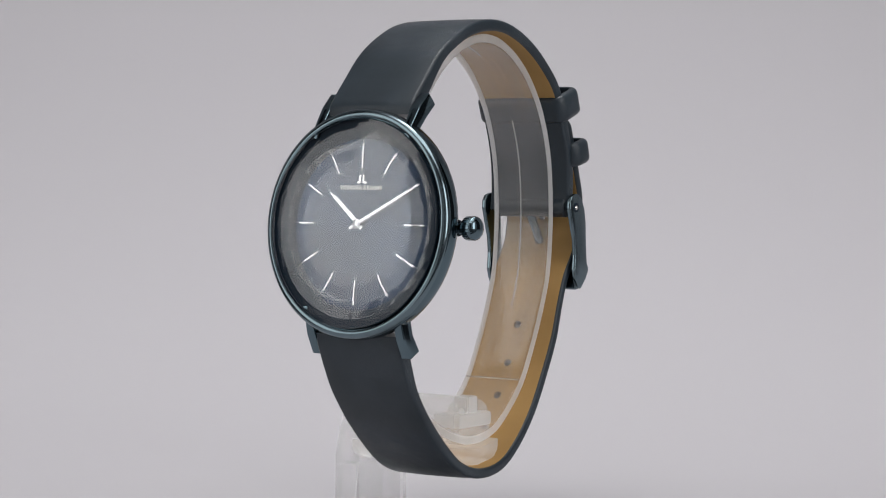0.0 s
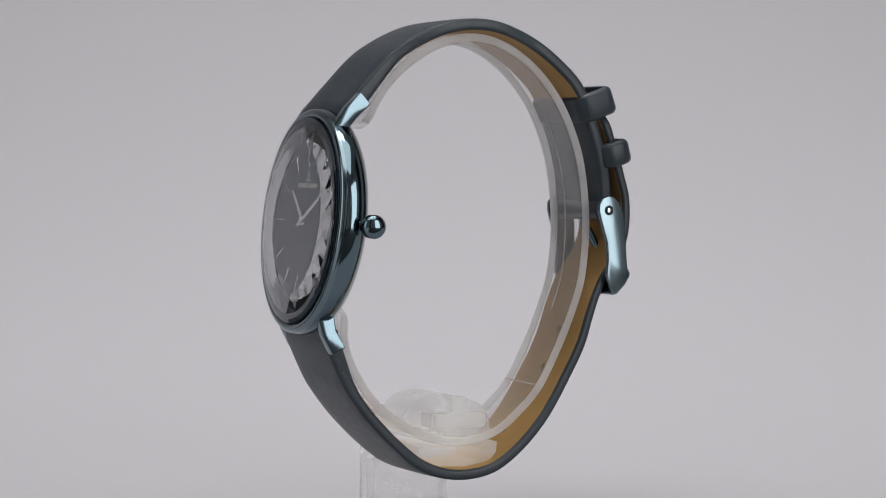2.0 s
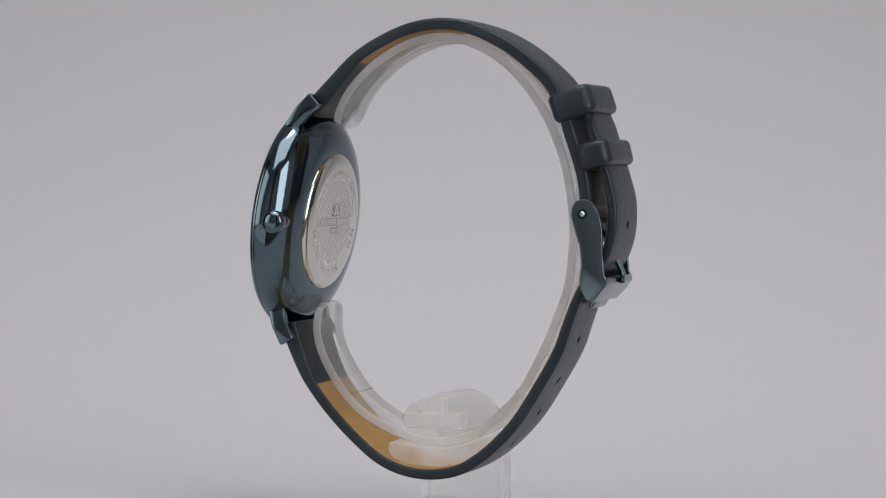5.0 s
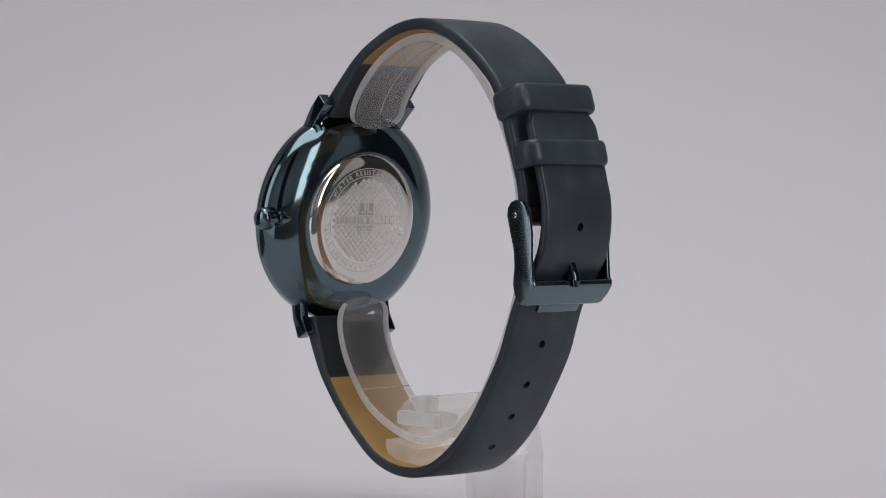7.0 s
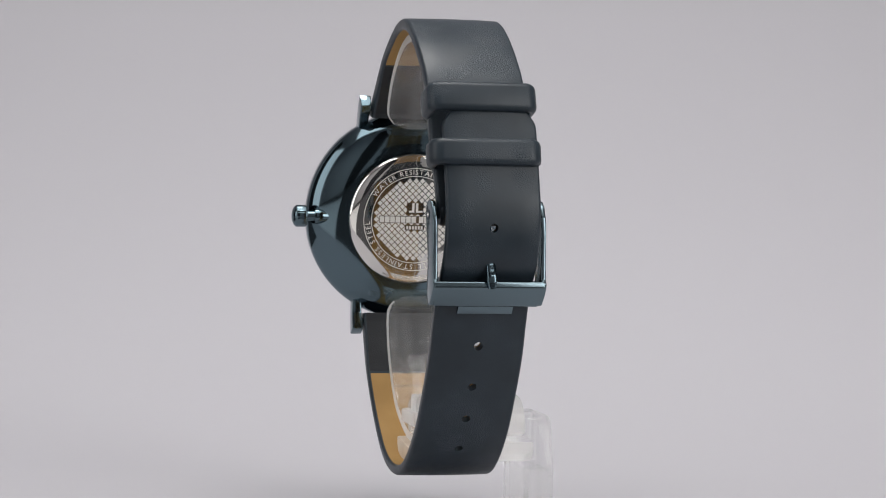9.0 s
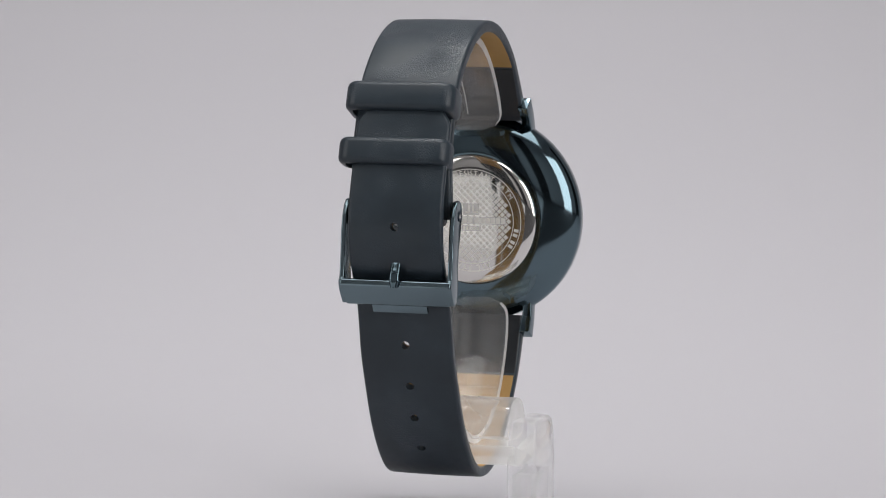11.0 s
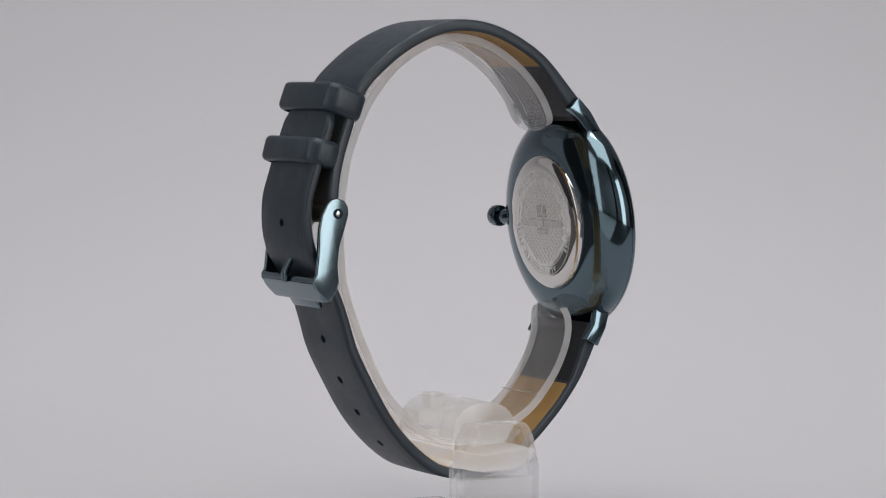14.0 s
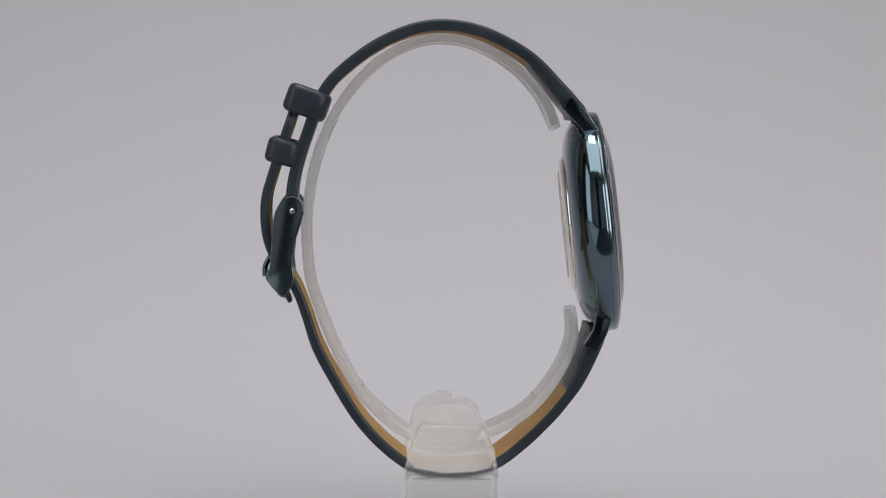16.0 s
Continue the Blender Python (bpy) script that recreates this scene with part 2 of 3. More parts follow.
def studio():
    sweep_backdrop()
    M = 1000
    for name, dims, mat, label in (
            ("wall_left", (-0.82, -0.80, 0.23, 0.66, 0, 0.95), CLOTH, "white diffuser cloth side wall of the light tent"),
            ("wall_right", (0.80, 0.82, 0.23, 0.66, 0, 0.95), CLOTH, "white diffuser cloth side wall of the light tent"),
            ("wall_left_gap", (-0.82, -0.80, -0.17, 0.228, 0, 0.95), DARK_CLOTH, "dark gap between the tent's cloths"),
            ("wall_right_gap", (0.80, 0.82, -0.17, 0.228, 0, 0.95), DARK_CLOTH, "dark gap between the tent's cloths"),
            ("wall_left_front", (-0.82, -0.80, -0.80, -0.172, 0, 0.95), GREY_CLOTH, "grey cloth wall beside the camera"),
            ("wall_right_front", (0.80, 0.82, -0.80, -0.172, 0, 0.95), GREY_CLOTH, "grey cloth wall beside the camera"),
            ("wall_front_left", (-0.82, -0.09, -0.82, -0.80, 0, 0.95), GREY_CLOTH, "grey cloth wall behind the camera"),
            ("wall_front_right", (0.09, 0.82, -0.82, -0.80, 0, 0.95), GREY_CLOTH, "grey cloth wall behind the camera"),
            ("wall_front", (-0.088, 0.088, -0.82, -0.80, 0, 0.95), DARK_CLOTH, "dark opening behind the camera"),
            ("ceiling", (-0.82, 0.82, -0.82, 0.66, 0.95, 0.97), CLOTH, "white cloth roof of the light tent"),
            # added sheet out of view, gives the case back a pale reflection
            ("cloth_front_left", (-0.50, -0.05, -0.45, -0.092, -0.0035, 0.0), CLOTH, "added white sheet out of view, a reflector for the case back"),
            # two added dark sheets out of view, only to be mirrored by the steel
            ("cloth_gap_left", (-0.30, -0.125, -0.025, 0.10, 0.0005, 0.003), DARK_CLOTH, "added black sheet out of view, darkens the case back's reflection"),
            ("cloth_gap_far_left", (-0.79, -0.302, -0.025, 0.165, 0.0005, 0.003), DARK_CLOTH, "added black sheet out of view, darkens the case back's reflection"),
            ("floor", (-0.84, 0.84, -0.84, 0.70, -0.03, -0.004), DARK_CLOTH, "dark table top under the paper sweep")):
        ob = part(name, box(*[d * M for d in dims]), mat)
        tagged(ob, label, name.split("_")[0], kind="structure")


studio()


# ---- display stand ----
def display_stand():
    stand = new("display_stand")
    tagged(stand, "clear acrylic watch display stand with a C-shaped clip", "display stand")
    clip_pts = [(-19.2, 21.0), (-16.8, 26.2), (-13.6, 30.1), (-9.9, 33.1), (-5.1, 35.6), (-0.3, 36.7), (4.4, 36.4), (9.1, 34.6), (13.9, 31.2),
                (18.5, 25.8), (21.4, 20.4), (23.3, 15.0), (24.4, 9.0), (24.8, 3.9), (24.6, -1.0), (23.9, -6.0), (22.1, -11.4), (19.6, -17.2),
                (15.8, -24.2), (12.2, -28.1), (7.1, -31.9), (0.0, -33.4), (-7.3, -31.9), (-14.3, -28.2), (-18.6, -23.4), (-21.3, -18.6), (-22.4, -14.5), (-22.0, -9.6)]
    c = spline(clip_pts, 200)

    def half(f):
        d = min(f, 1 - f) * 172
        w = 5.9 - 0.4 * max(0, (f - 0.8) / 0.2)
        return w - 3.4 + math.sqrt(max(0.02, 3.4 ** 2 - max(0, 3.4 - d) ** 2))
    bm = ribbon(c, 1, 0.0, -1.7, half, 0.5)
    for v in bm.verts:
        v.co.x += 1.0 * MM * smoothstep(0, 30, v.co.z / MM)
    bm.normal_update()
    for f in bm.faces:
        if abs(f.calc_center_median().x / MM - 0.5) > 4.2 and abs(f.normal.x) > 0.6:
            f.material_index = 1
    clip = part("clip", bm, ACRYLIC, stand, "curved clear plastic band")
    clip.data.materials.append(CUT_EDGE)
    clip.visible_shadow = False
    # front groove, then a back line standing in for a highlight streak
    for first, last in ((4, 46), (66, 112)):
        bm = ribbon(c[first:last], 1, -1.66, -1.80, 0.10, 0.04)
        for v in bm.verts:
            v.co.x += 1.0 * MM * smoothstep(0, 30, v.co.z / MM)
        part("clip_groove_streak", bm, FROST, clip)
    for y, z in ((14.3, -23.3), (-15.2, -25.1)):
        part("clip_crease", lathe([(0, -5.6), (0.11, -5.6), (0.11, 5.6), (0, 5.6)], 12, "X", (0.2, y, z)), MILKY, clip)
    # bar through the clip's foot
    arch = [(6.2 * math.cos(radians(a)) - 0.2, -31.2 + 6.0 * math.sin(radians(a)) ** 0.7) for a in range(0, 180, 12)] + [(-4.5, -32.0), (0, -32.4), (4.5, -32.0)]
    part("support_bar", prism(arch, -12.7, 5.4, 0.3), MILKY, stand, "clear half-round bar")
    part("stop_block", box(1.0, 6.6, -5.2, 4.6, -30.2, -27.8, 0.5), FROST, stand)
    part("stop_tab", box(2.6, 5.8, -1.2, 1.4, -28.0, -25.0, 0.3), FROST, stand)
    low = [(-8.0, -33.0), (-8.0, -34.4), (-7.2, -35.8), (-4.8, -36.5), (0.6, -36.8), (5.4, -36.0), (6.6, -34.6), (6.8, -32.7), (0.8, -34.0)]
    part("lower_block", prism(low, -14.0, 6.6, 0.3), FROST, stand)
    # hollow leg with a sloped, rounded head
    leg = [(-8.5, -46.8), (7.1, -46.8), (7.1, -36.0), (5.9, -31.2), (4.7, -28.3), (-6.0, -28.3), (-7.3, -31.2), (-8.5, -36.0)]
    ob = part("leg", prism(leg, -17.7, -12.5, 2.4, 6), CLEAR, stand, "clear hollow upright")
    inner = [(-7.2, -46.0), (5.8, -46.0), (5.8, -37.6), (-7.2, -37.6)]
    cut(ob, [prism(inner, -16.7, -13.5)])
    part("foot", box(-17.7, 16.0, -8.5, 7.1, -47.0, -45.1, 0.5), CLEAR, stand, "clear flat foot under the watch")
    for piece in stand.children:
        piece.visible_shadow = False
    return stand


stand = display_stand()

# ---- wristwatch ----
TILT = radians(6.3)
NORMAL = Vector((0, -math.cos(TILT), math.sin(TILT)))
UP = Vector((0, math.sin(TILT), math.cos(TILT)))
TWIST = Matrix.Translation(Vector((0.1, -27.55, 0)) * MM) @ Matrix.Rotation(radians(-2.8), 4, "Z") @ Matrix.Translation(Vector((-0.7, 27.6, 0)) * MM)
HEAD = TWIST @ Matrix(((1, 0, 0, 0.7 * MM), (0, UP.y, NORMAL.y, -27.6 * MM), (0, UP.z, NORMAL.z, 5.0 * MM), (0, 0, 0, 1)))

watch = new("wristwatch")
tagged(watch, "slim blue steel wristwatch with navy leather strap, on clear stand", "wristwatch")


def in_head(bm):
    bmesh.ops.transform(bm, matrix=HEAD, verts=bm.verts)
    return bm


def watch_case():
    prof = [(17.4, -3.2), (17.4, -0.5), (18.3, -0.6), (18.85, -0.75), (19.0, -1.1), (19.0, -2.3), (18.9, -2.9), (18.6, -3.5), (18.1, -4.1), (17.4, -4.75),
            (16.4, -5.4), (15.2, -5.95), (13.8, -6.35), (12.4, -6.6), (11.6, -6.6), (11.6, -6.1), (0, -6.1), (0, -3.2)]
    prof = [(r * 0.993 if r > 12.5 else r, h) for r, h in prof]
    case = part("case", in_head(lathe(prof, 160)), BLUE_STEEL, watch, "dark blue plated steel case")
    rim = [(17.55, -0.6), (17.55, 0.0), (17.75, 0.14), (18.1, 0.16), (18.55, 0.0), (18.85, -0.35), (18.9, -0.75), (18.3, -0.9)]
    rim = [(r * 0.993, h) for r, h in rim]
    part("bezel", in_head(lathe(rim + rim[:1], 160)), BLUE_SATIN, case, "thin polished blue bezel")
    upper = [(-26.0, 18.6), (-25.4, 20.9), (-23.4, 23.8), (-20.9, 26.2), (-19.1, 24.3), (-21.3, 22.2), (-23.0, 20.2), (-23.0, 18.6)]
    lower = [(-28.2, -8.6), (-28.1, -11.0), (-27.4, -13.6), (-25.7, -16.8), (-23.4, -15.6), (-25.0, -12.8), (-25.3, -10.8), (-25.3, -8.6)]
    for poly in (upper, lower):
        for sx in (1, -1):
            bm = prism(poly, 0.7 + sx * 8.5, 0.7 + sx * 10.0, 0.22, 3)
            # the lugs lean outwards a little to their tips
            zc = 4.6
            for v in bm.verts:
                reach = max(0, abs(v.co.z / MM - zc) - 15)
                v.co.x += sx * MM * 0.05 * reach * (1 if abs(v.co.x / MM - 0.7) > 9.2 else -0.6)
            bmesh.ops.transform(bm, matrix=TWIST, verts=bm.verts)
            part("lug", bm, BLUE_STEEL, case)
    for y, z in ((-21.3, 24.0), (-25.6, -14.4)):
        part("spring_bar", lathe([(0, -9), (0.55, -9), (0.55, 9), (0, 9)], 20, "X", (0.7, y, z)), BLUE_STEEL, case, matrix=TWIST)
    # crown with its collar on the three o'clock side
    at = TWIST.inverted() @ HEAD @ Vector((0, 0, -4.9 * MM)) / MM
    knob = [(0, 16.6), (0.95, 16.6), (0.95, 18.6), (1.6, 18.65), (1.86, 18.8), (1.92, 19.0), (1.92, 20.35), (1.84, 20.6), (1.55, 20.95), (1.0, 21.2), (0.5, 21.3), (0, 21.32)]
    bm = lathe(knob, 96, "X")
    # fine fluting round the knob
    for v in bm.verts:
        if 18.7 < v.co.x / MM < 20.7:
            k = 1 + 0.018 * math.cos(24 * math.atan2(v.co.z, v.co.y))
            v.co.y, v.co.z = v.co.y * k, v.co.z * k
    bmesh.ops.translate(bm, vec=(1.2 * MM, at.y * MM, at.z * MM), verts=bm.verts)
    part("crown", bm, BLUE_STEEL, case, "small fluted blue crown", TWIST)
    collar = [(0, 13.0), (0.35, 13.2), (0.8, 14.6), (1.2, 16.2), (1.4, 17.3), (1.3, 17.7), (0, 17.7)]
    part("crown_collar", lathe(collar, 32, "X", (0.7, at.y, at.z)), BLUE_STEEL, case, matrix=TWIST)
    return case


case = watch_case()


def crystal():
    n, fine = 24, 6
    bm = bmesh.new()

    def ring(r, h, shift, count):
        return [bm.verts.new((r * MM * math.cos(2 * math.pi * (k + shift) / count), r * MM * math.sin(2 * math.pi * (k + shift) / count), h * MM)) for k in range(count)]
    table, mid, girdle = ring(12.9, 1.5, 0, n), ring(14.1, 1.22, 0.5, n), ring(15.7, 0.72, 0, n)
    # smooth ground bevel outside the cut facets
    shoulder, rim, low = ring(16.5, 0.56, 0, n * fine), ring(17.15, 0.36, 0, n * fine), ring(17.2, -1.33, 0, n * fine)
    dish = ring(10.5, -0.8, 0, n * fine)
    bm.faces.new(table)
    for k in range(n):
        j = (k + 1) % n
        bm.faces.new((table[k], mid[k], table[j]))
        bm.faces.new((table[k], mid[k - 1], girdle[k], mid[k]))
        bm.faces.new((girdle[k], girdle[j], mid[k]))
        for q in range(fine):
            a, b = k * fine + q, (k * fine + q + 1) % (n * fine)
            bm.faces.new((girdle[k] if q < fine // 2 else girdle[j], shoulder[a], shoulder[b]))
            bm.faces.new((shoulder[a], rim[a], rim[b], shoulder[b]))
            bm.faces.new((rim[a], low[a], low[b], rim[b]))
        bm.faces.new((girdle[k], shoulder[k * fine + fine // 2], girdle[j]))
    # underside flat in the middle, with an added slope that makes the facets glint
    for a in range(n * fine):
        b = (a + 1) % (n * fine)
        bm.faces.new((low[a], dish[a], dish[b], low[b]))
    bm.faces.new(dish[::-1])
    ob = part("crystal", bm, CRYSTAL, watch, "faceted clear mineral glass", HEAD, smooth=0)
    ob.visible_shadow = False
    # black print on the underside, round the edge
    part("printed_ring", lathe([(15.4, -1.4), (17.05, -1.4), (17.05, 0.1), (16.95, 0.1), (16.95, -1.15), (15.4, -1.05), (15.4, -1.4)], 120), DARK_RING, ob)
    return ob


crystal()


def plate(w, h, d, z, angle, r, bevel=0.04):
    """A small bar of w x h mm, d thick, with its middle r mm out from the dial's centre at a clock angle in degrees."""
    bm = bmesh.new()
    bmesh.ops.create_cube(bm, size=1)
    bmesh.ops.scale(bm, vec=(w * MM, h * MM, d * MM), verts=bm.verts)
    if bevel:
        bmesh.ops.bevel(bm, geom=bm.edges[:], offset=bevel * MM, segments=1, affect="EDGES", clamp_overlap=True)
    bmesh.ops.translate(bm, vec=(0, r * MM, z * MM), verts=bm.verts)
    bmesh.ops.rotate(bm, cent=(0, 0, 0), matrix=Matrix.Rotation(-radians(angle), 3, "Z"), verts=bm.verts)
    return bm


def hand(length, width, tail, z, angle):
    bm = bmesh.new()
    out = [(-width * 0.45, -tail), (width * 0.45, -tail), (width * 0.5, length * 0.1), (width * 0.42, length * 0.85), (0.06, length), (-0.06, length), (-width * 0.42, length * 0.85), (-width * 0.5, length * 0.1)]
    lo = [bm.verts.new((x * MM, y * MM, z * MM)) for x, y in out]
    hi = [bm.verts.new((x * 0.55 * MM, y * MM, (z + 0.16) * MM)) for x, y in out]
    bm.faces.new(lo[::-1])
    bm.faces.new(hi)
    for i in range(len(out)):
        j = (i + 1) % len(out)
        bm.faces.new((lo[i], lo[j], hi[j], hi[i]))
    bmesh.ops.rotate(bm, cent=(0, 0, 0), matrix=Matrix.Rotation(-radians(angle), 3, "Z"), verts=bm.verts)
    return bm


def watch_dial():
    z = -2.4
    dial = part("dial", lathe([(0, z - 0.4), (16.5, z - 0.4), (16.5, z), (12, z), (6, z), (0.01, z)], 160), DIAL, watch, "navy sunray dial with slim silver hour marks", HEAD)
    part("chapter_ring", lathe([(13.5, z + 0.02), (16.85, z + 0.02), (16.85, -1.45), (15.6, -1.45), (13.75, z + 0.25), (13.5, z + 0.02)], 120), DARK_RING, dial)
    for h in range(12):
        long = 3.7 if h in (0, 6) else 3.4
        part("hour_mark", plate(0.28, long, 0.16, z + 0.09, 30 * h, 12.85 - long / 2), SILVER, dial)
    # maker's emblem and lettering as plain bars
    for x, w, hgt, y in ((-0.36, 0.3, 1.35, 7.35), (0.36, 0.3, 1.35, 7.35), (-0.72, 0.45, 0.28, 6.82), (0.78, 0.55, 0.28, 6.82)):
        bm = plate(w, hgt, 0.06, z + 0.04, 0, y, 0)
        bmesh.ops.translate(bm, vec=(x * MM, 0, 0), verts=bm.verts)
        part("emblem_bar", bm, SILVER, dial)
    for k in range(13):
        x = -4.2 + 0.66 * k + (0.3 if k > 6 else 0)
        bm = plate(0.46, 0.72, 0.05, z + 0.035, 0, 5.95, 0)
        bmesh.ops.translate(bm, vec=(x * MM, 0, 0), verts=bm.verts)
        part("name_block", bm, LETTER, dial)
    part("hour_hand", hand(7.9, 0.85, 1.2, z + 0.35, -50), SILVER, dial)
    part("minute_hand", hand(12.6, 0.75, 1.6, z + 0.62, 62), SILVER, dial)
    part("hand_cap", lathe([(0, z + 0.3), (0.85, z + 0.3), (0.85, z + 0.75), (0.5, z + 0.9), (0, z + 0.93)], 32), SILVER, dial)
    return dial


watch_dial()


def glyphs(text, size):
    """A flat mesh of each letter of text, with its width."""
    data = bpy.data.curves.new("letters", "FONT")
    ob = new("letters", data)
    data.size, data.extrude, data.resolution_u = size * MM, 0.03 * MM, 3
    got = []
    for ch in text:
        if ch == " ":
            got.append((None, size * 0.45))
            continue
        data.body = ch
        dg = bpy.context.evaluated_depsgraph_get()
        dg.update()
        me = bpy.data.meshes.new_from_object(ob.evaluated_get(dg))
        xs = [v.co.x for v in me.vertices]
        got.append((me, (max(xs) - min(xs)) / MM + size * 0.16))
    bpy.data.objects.remove(ob)
    return got


def arc_text(text, size, radius, first, last, z):
    """Letters on the back, clockwise as seen from behind, between two clock angles."""
    bm = bmesh.new()
    got = glyphs(text, size)
    total = sum(w for _, w in got)
    at = 0
    for me, w in got:
        a = radians(first + (last - first) * (at + w / 2) / total)
        at += w
        if not me:
            continue
        piece = bmesh.new()
        piece.from_mesh(me)
        xs = [v.co.x for v in piece.verts]
        mid = (max(xs) + min(xs)) / 2
        for v in piece.verts:
            x, y = v.co.x - mid, v.co.y + (radius - size * 0.35) * MM
            px, py = x * math.cos(a) + y * math.sin(a), -x * math.sin(a) + y * math.cos(a)
            v.co = (-px, py, z * MM - v.co.z)
        tmp = bpy.data.meshes.new("tmp")
        piece.to_mesh(tmp)
        piece.free()
        bm.from_mesh(tmp)
        bpy.data.meshes.remove(tmp)
        bpy.data.meshes.remove(me)
    return bm


def case_back():
    zb = -7.55
    prof = [(0, -6.0), (11.8, -6.0), (11.8, -6.55), (11.65, -6.85), (11.3, -7.1), (10.8, -7.3), (10.2, -7.46), (9.6, zb), (0, zb)]
    back = part("case_back", lathe(prof, 128), STEEL, watch, "bare polished steel case back with etched lettering", HEAD)
    for r in (7.75, 9.15):
        part("etched_ring", lathe([(r, zb), (r + 0.13, zb), (r + 0.13, zb - 0.015), (r, zb - 0.015), (r, zb)], 128), FROSTED_STEEL, back)
    # the maker's name, emblem and number are plain blocks on small polished plates
    plates = [(0, 0.0, 12.9, 1.32), (0, 2.0, 3.0, 2.1), (0, -1.45, 3.5, 0.95)]
    # field of flat frosted lozenges with polished grooves between them
    bm = bmesh.new()
    p = 1.16
    for i in range(-16, 17):
        for j in range(-16, 17):
            if (i + j) % 2:
                continue
            x, y = i * p / 2, j * p / 2
            if math.hypot(x, y) > 7.3 or any(abs(x - cx) < w / 2 - 0.1 and abs(y - cy) < h / 2 - 0.1 for cx, cy, w, h in plates):
                continue
            s = 0.485
            lo = [bm.verts.new(((x + dx * s) * MM, (y + dy * s) * MM, zb * MM)) for dx, dy in ((1, 0), (0, 1), (-1, 0), (0, -1))]
            hi = [bm.verts.new((v.co.x * 1.0, v.co.y * 1.0, (zb - 0.02) * MM)) for v in lo]
            bm.faces.new(hi)
            for k in range(4):
                bm.faces.new((lo[k], lo[(k + 1) % 4], hi[(k + 1) % 4], hi[k]))
    field = part("lozenge_pattern", bm, FROSTED_STEEL, back, "frosted lozenge pattern", smooth=0)
    tagged(field, kind="stuff")
    part("engraved_words", arc_text("WATER RESISTANT 5ATM", 1.25, 8.55, -62, 62, zb - 0.015), FROSTED_STEEL, back, smooth=0)
    part("engraved_words", arc_text("ALL STAINLESS STEEL", 1.25, 8.55, 155, 268, zb - 0.015), FROSTED_STEEL, back, smooth=0)
    for a in (101, 107, 116, 122):
        part("code_bar", plate(0.55, 0.85, 0.03, zb - 0.01, -a, 8.5, 0), FROSTED_STEEL, back)
    for name, (cx, cy, w, h) in zip(("name_plate", "emblem_plate", "code_plate"), plates):
        part(name, plate(w, h, 0.05, zb - 0.02, 0, cy, 0), SHADED_STEEL, back)
    for k in range(13):
        x = 5.95 - 0.96 * k - (0.4 if k > 6 else 0)
        bm = plate(0.84, 1.1, 0.04, zb - 0.05, 0, 0.0, 0)
        bmesh.ops.translate(bm, vec=(x * MM, 0, 0), verts=bm.verts)
        part("name_block", bm, FROSTED_STEEL, back)
    for k in range(6):
        bm = plate(0.36, 0.62, 0.04, zb - 0.05, 0, -1.45, 0)
        bmesh.ops.translate(bm, vec=((1.3 - 0.52 * k) * MM, 0, 0), verts=bm.verts)
        part("code_block", bm, FROSTED_STEEL, back)
    for x, w, hgt, y in ((0.35, 0.42, 1.7, 2.15), (-0.35, 0.42, 1.7, 2.15), (0.82, 0.55, 0.34, 1.46), (-0.95, 0.8, 0.34, 1.46)):
        bm = plate(w, hgt, 0.04, zb - 0.05, 0, y, 0)
        bmesh.ops.translate(bm, vec=(x * MM, 0, 0), verts=bm.verts)
        part("emblem_bar", bm, FROSTED_STEEL, back)
    return back


case_back()


def span(curve, keep):
    """The stretch of the curve between the first and last kept points."""
    idx = [i for i, p in enumerate(curve) if keep(i / (len(curve) - 1), p)]
    return curve[idx[0]:idx[-1] + 1], idx[0] / (len(curve) - 1), idx[-1] / (len(curve) - 1)


def keeper(name_at, direction, thick, width, half):
    """A leather loop round both strap ends."""
    d = Vector((0, *direction)).normalized()
    n = Vector((0, -d.z, d.y))
    if n.y < 0:
        n = -n
    bm = bmesh.new()
    r = 2.2
    path = []
    for cx, cn, a0 in ((half - r, thick / 2 - r, 0), (-half + r, thick / 2 - r, 90), (-half + r, -thick / 2 + r, 180), (half - r, -thick / 2 + r, 270)):
        for k in range(7):
            a = radians(a0 + 15 * k)
            path.append((cx + r * math.cos(a), cn + r * math.sin(a), math.cos(a), math.sin(a)))
    sec = []
    tk, w, rr = 1.3, width / 2, 1.0
    for cx, cn, a0 in ((w - rr, -rr, 0), (-w + rr, -rr, 90), (-w + 0.2, -tk + 0.2, 180), (w - 0.2, -tk + 0.2, 270)):
        for k in range(4):
            a = radians(a0 + 30 * k)
            q = rr if cn == -rr else 0.2
            sec.append((cx + q * math.cos(a), cn + q * math.sin(a)))
    c = Vector((1.0, *name_at))
    rings = []
    for x, m, nx, nn in path:
        ring = []
        for s, o in sec:
            ring.append(bm.verts.new((Vector((x + nx * o, 0, 0)) + c + n * (m + nn * o) + d * s) * MM))
        rings.append(ring)
    for i in range(len(rings)):
        a, b = rings[i], rings[(i + 1) % len(rings)]
        for k in range(len(sec)):
            bm.faces.new((a[k], a[(k + 1) % len(sec)], b[(k + 1) % len(sec)], b[k]))
    return bm


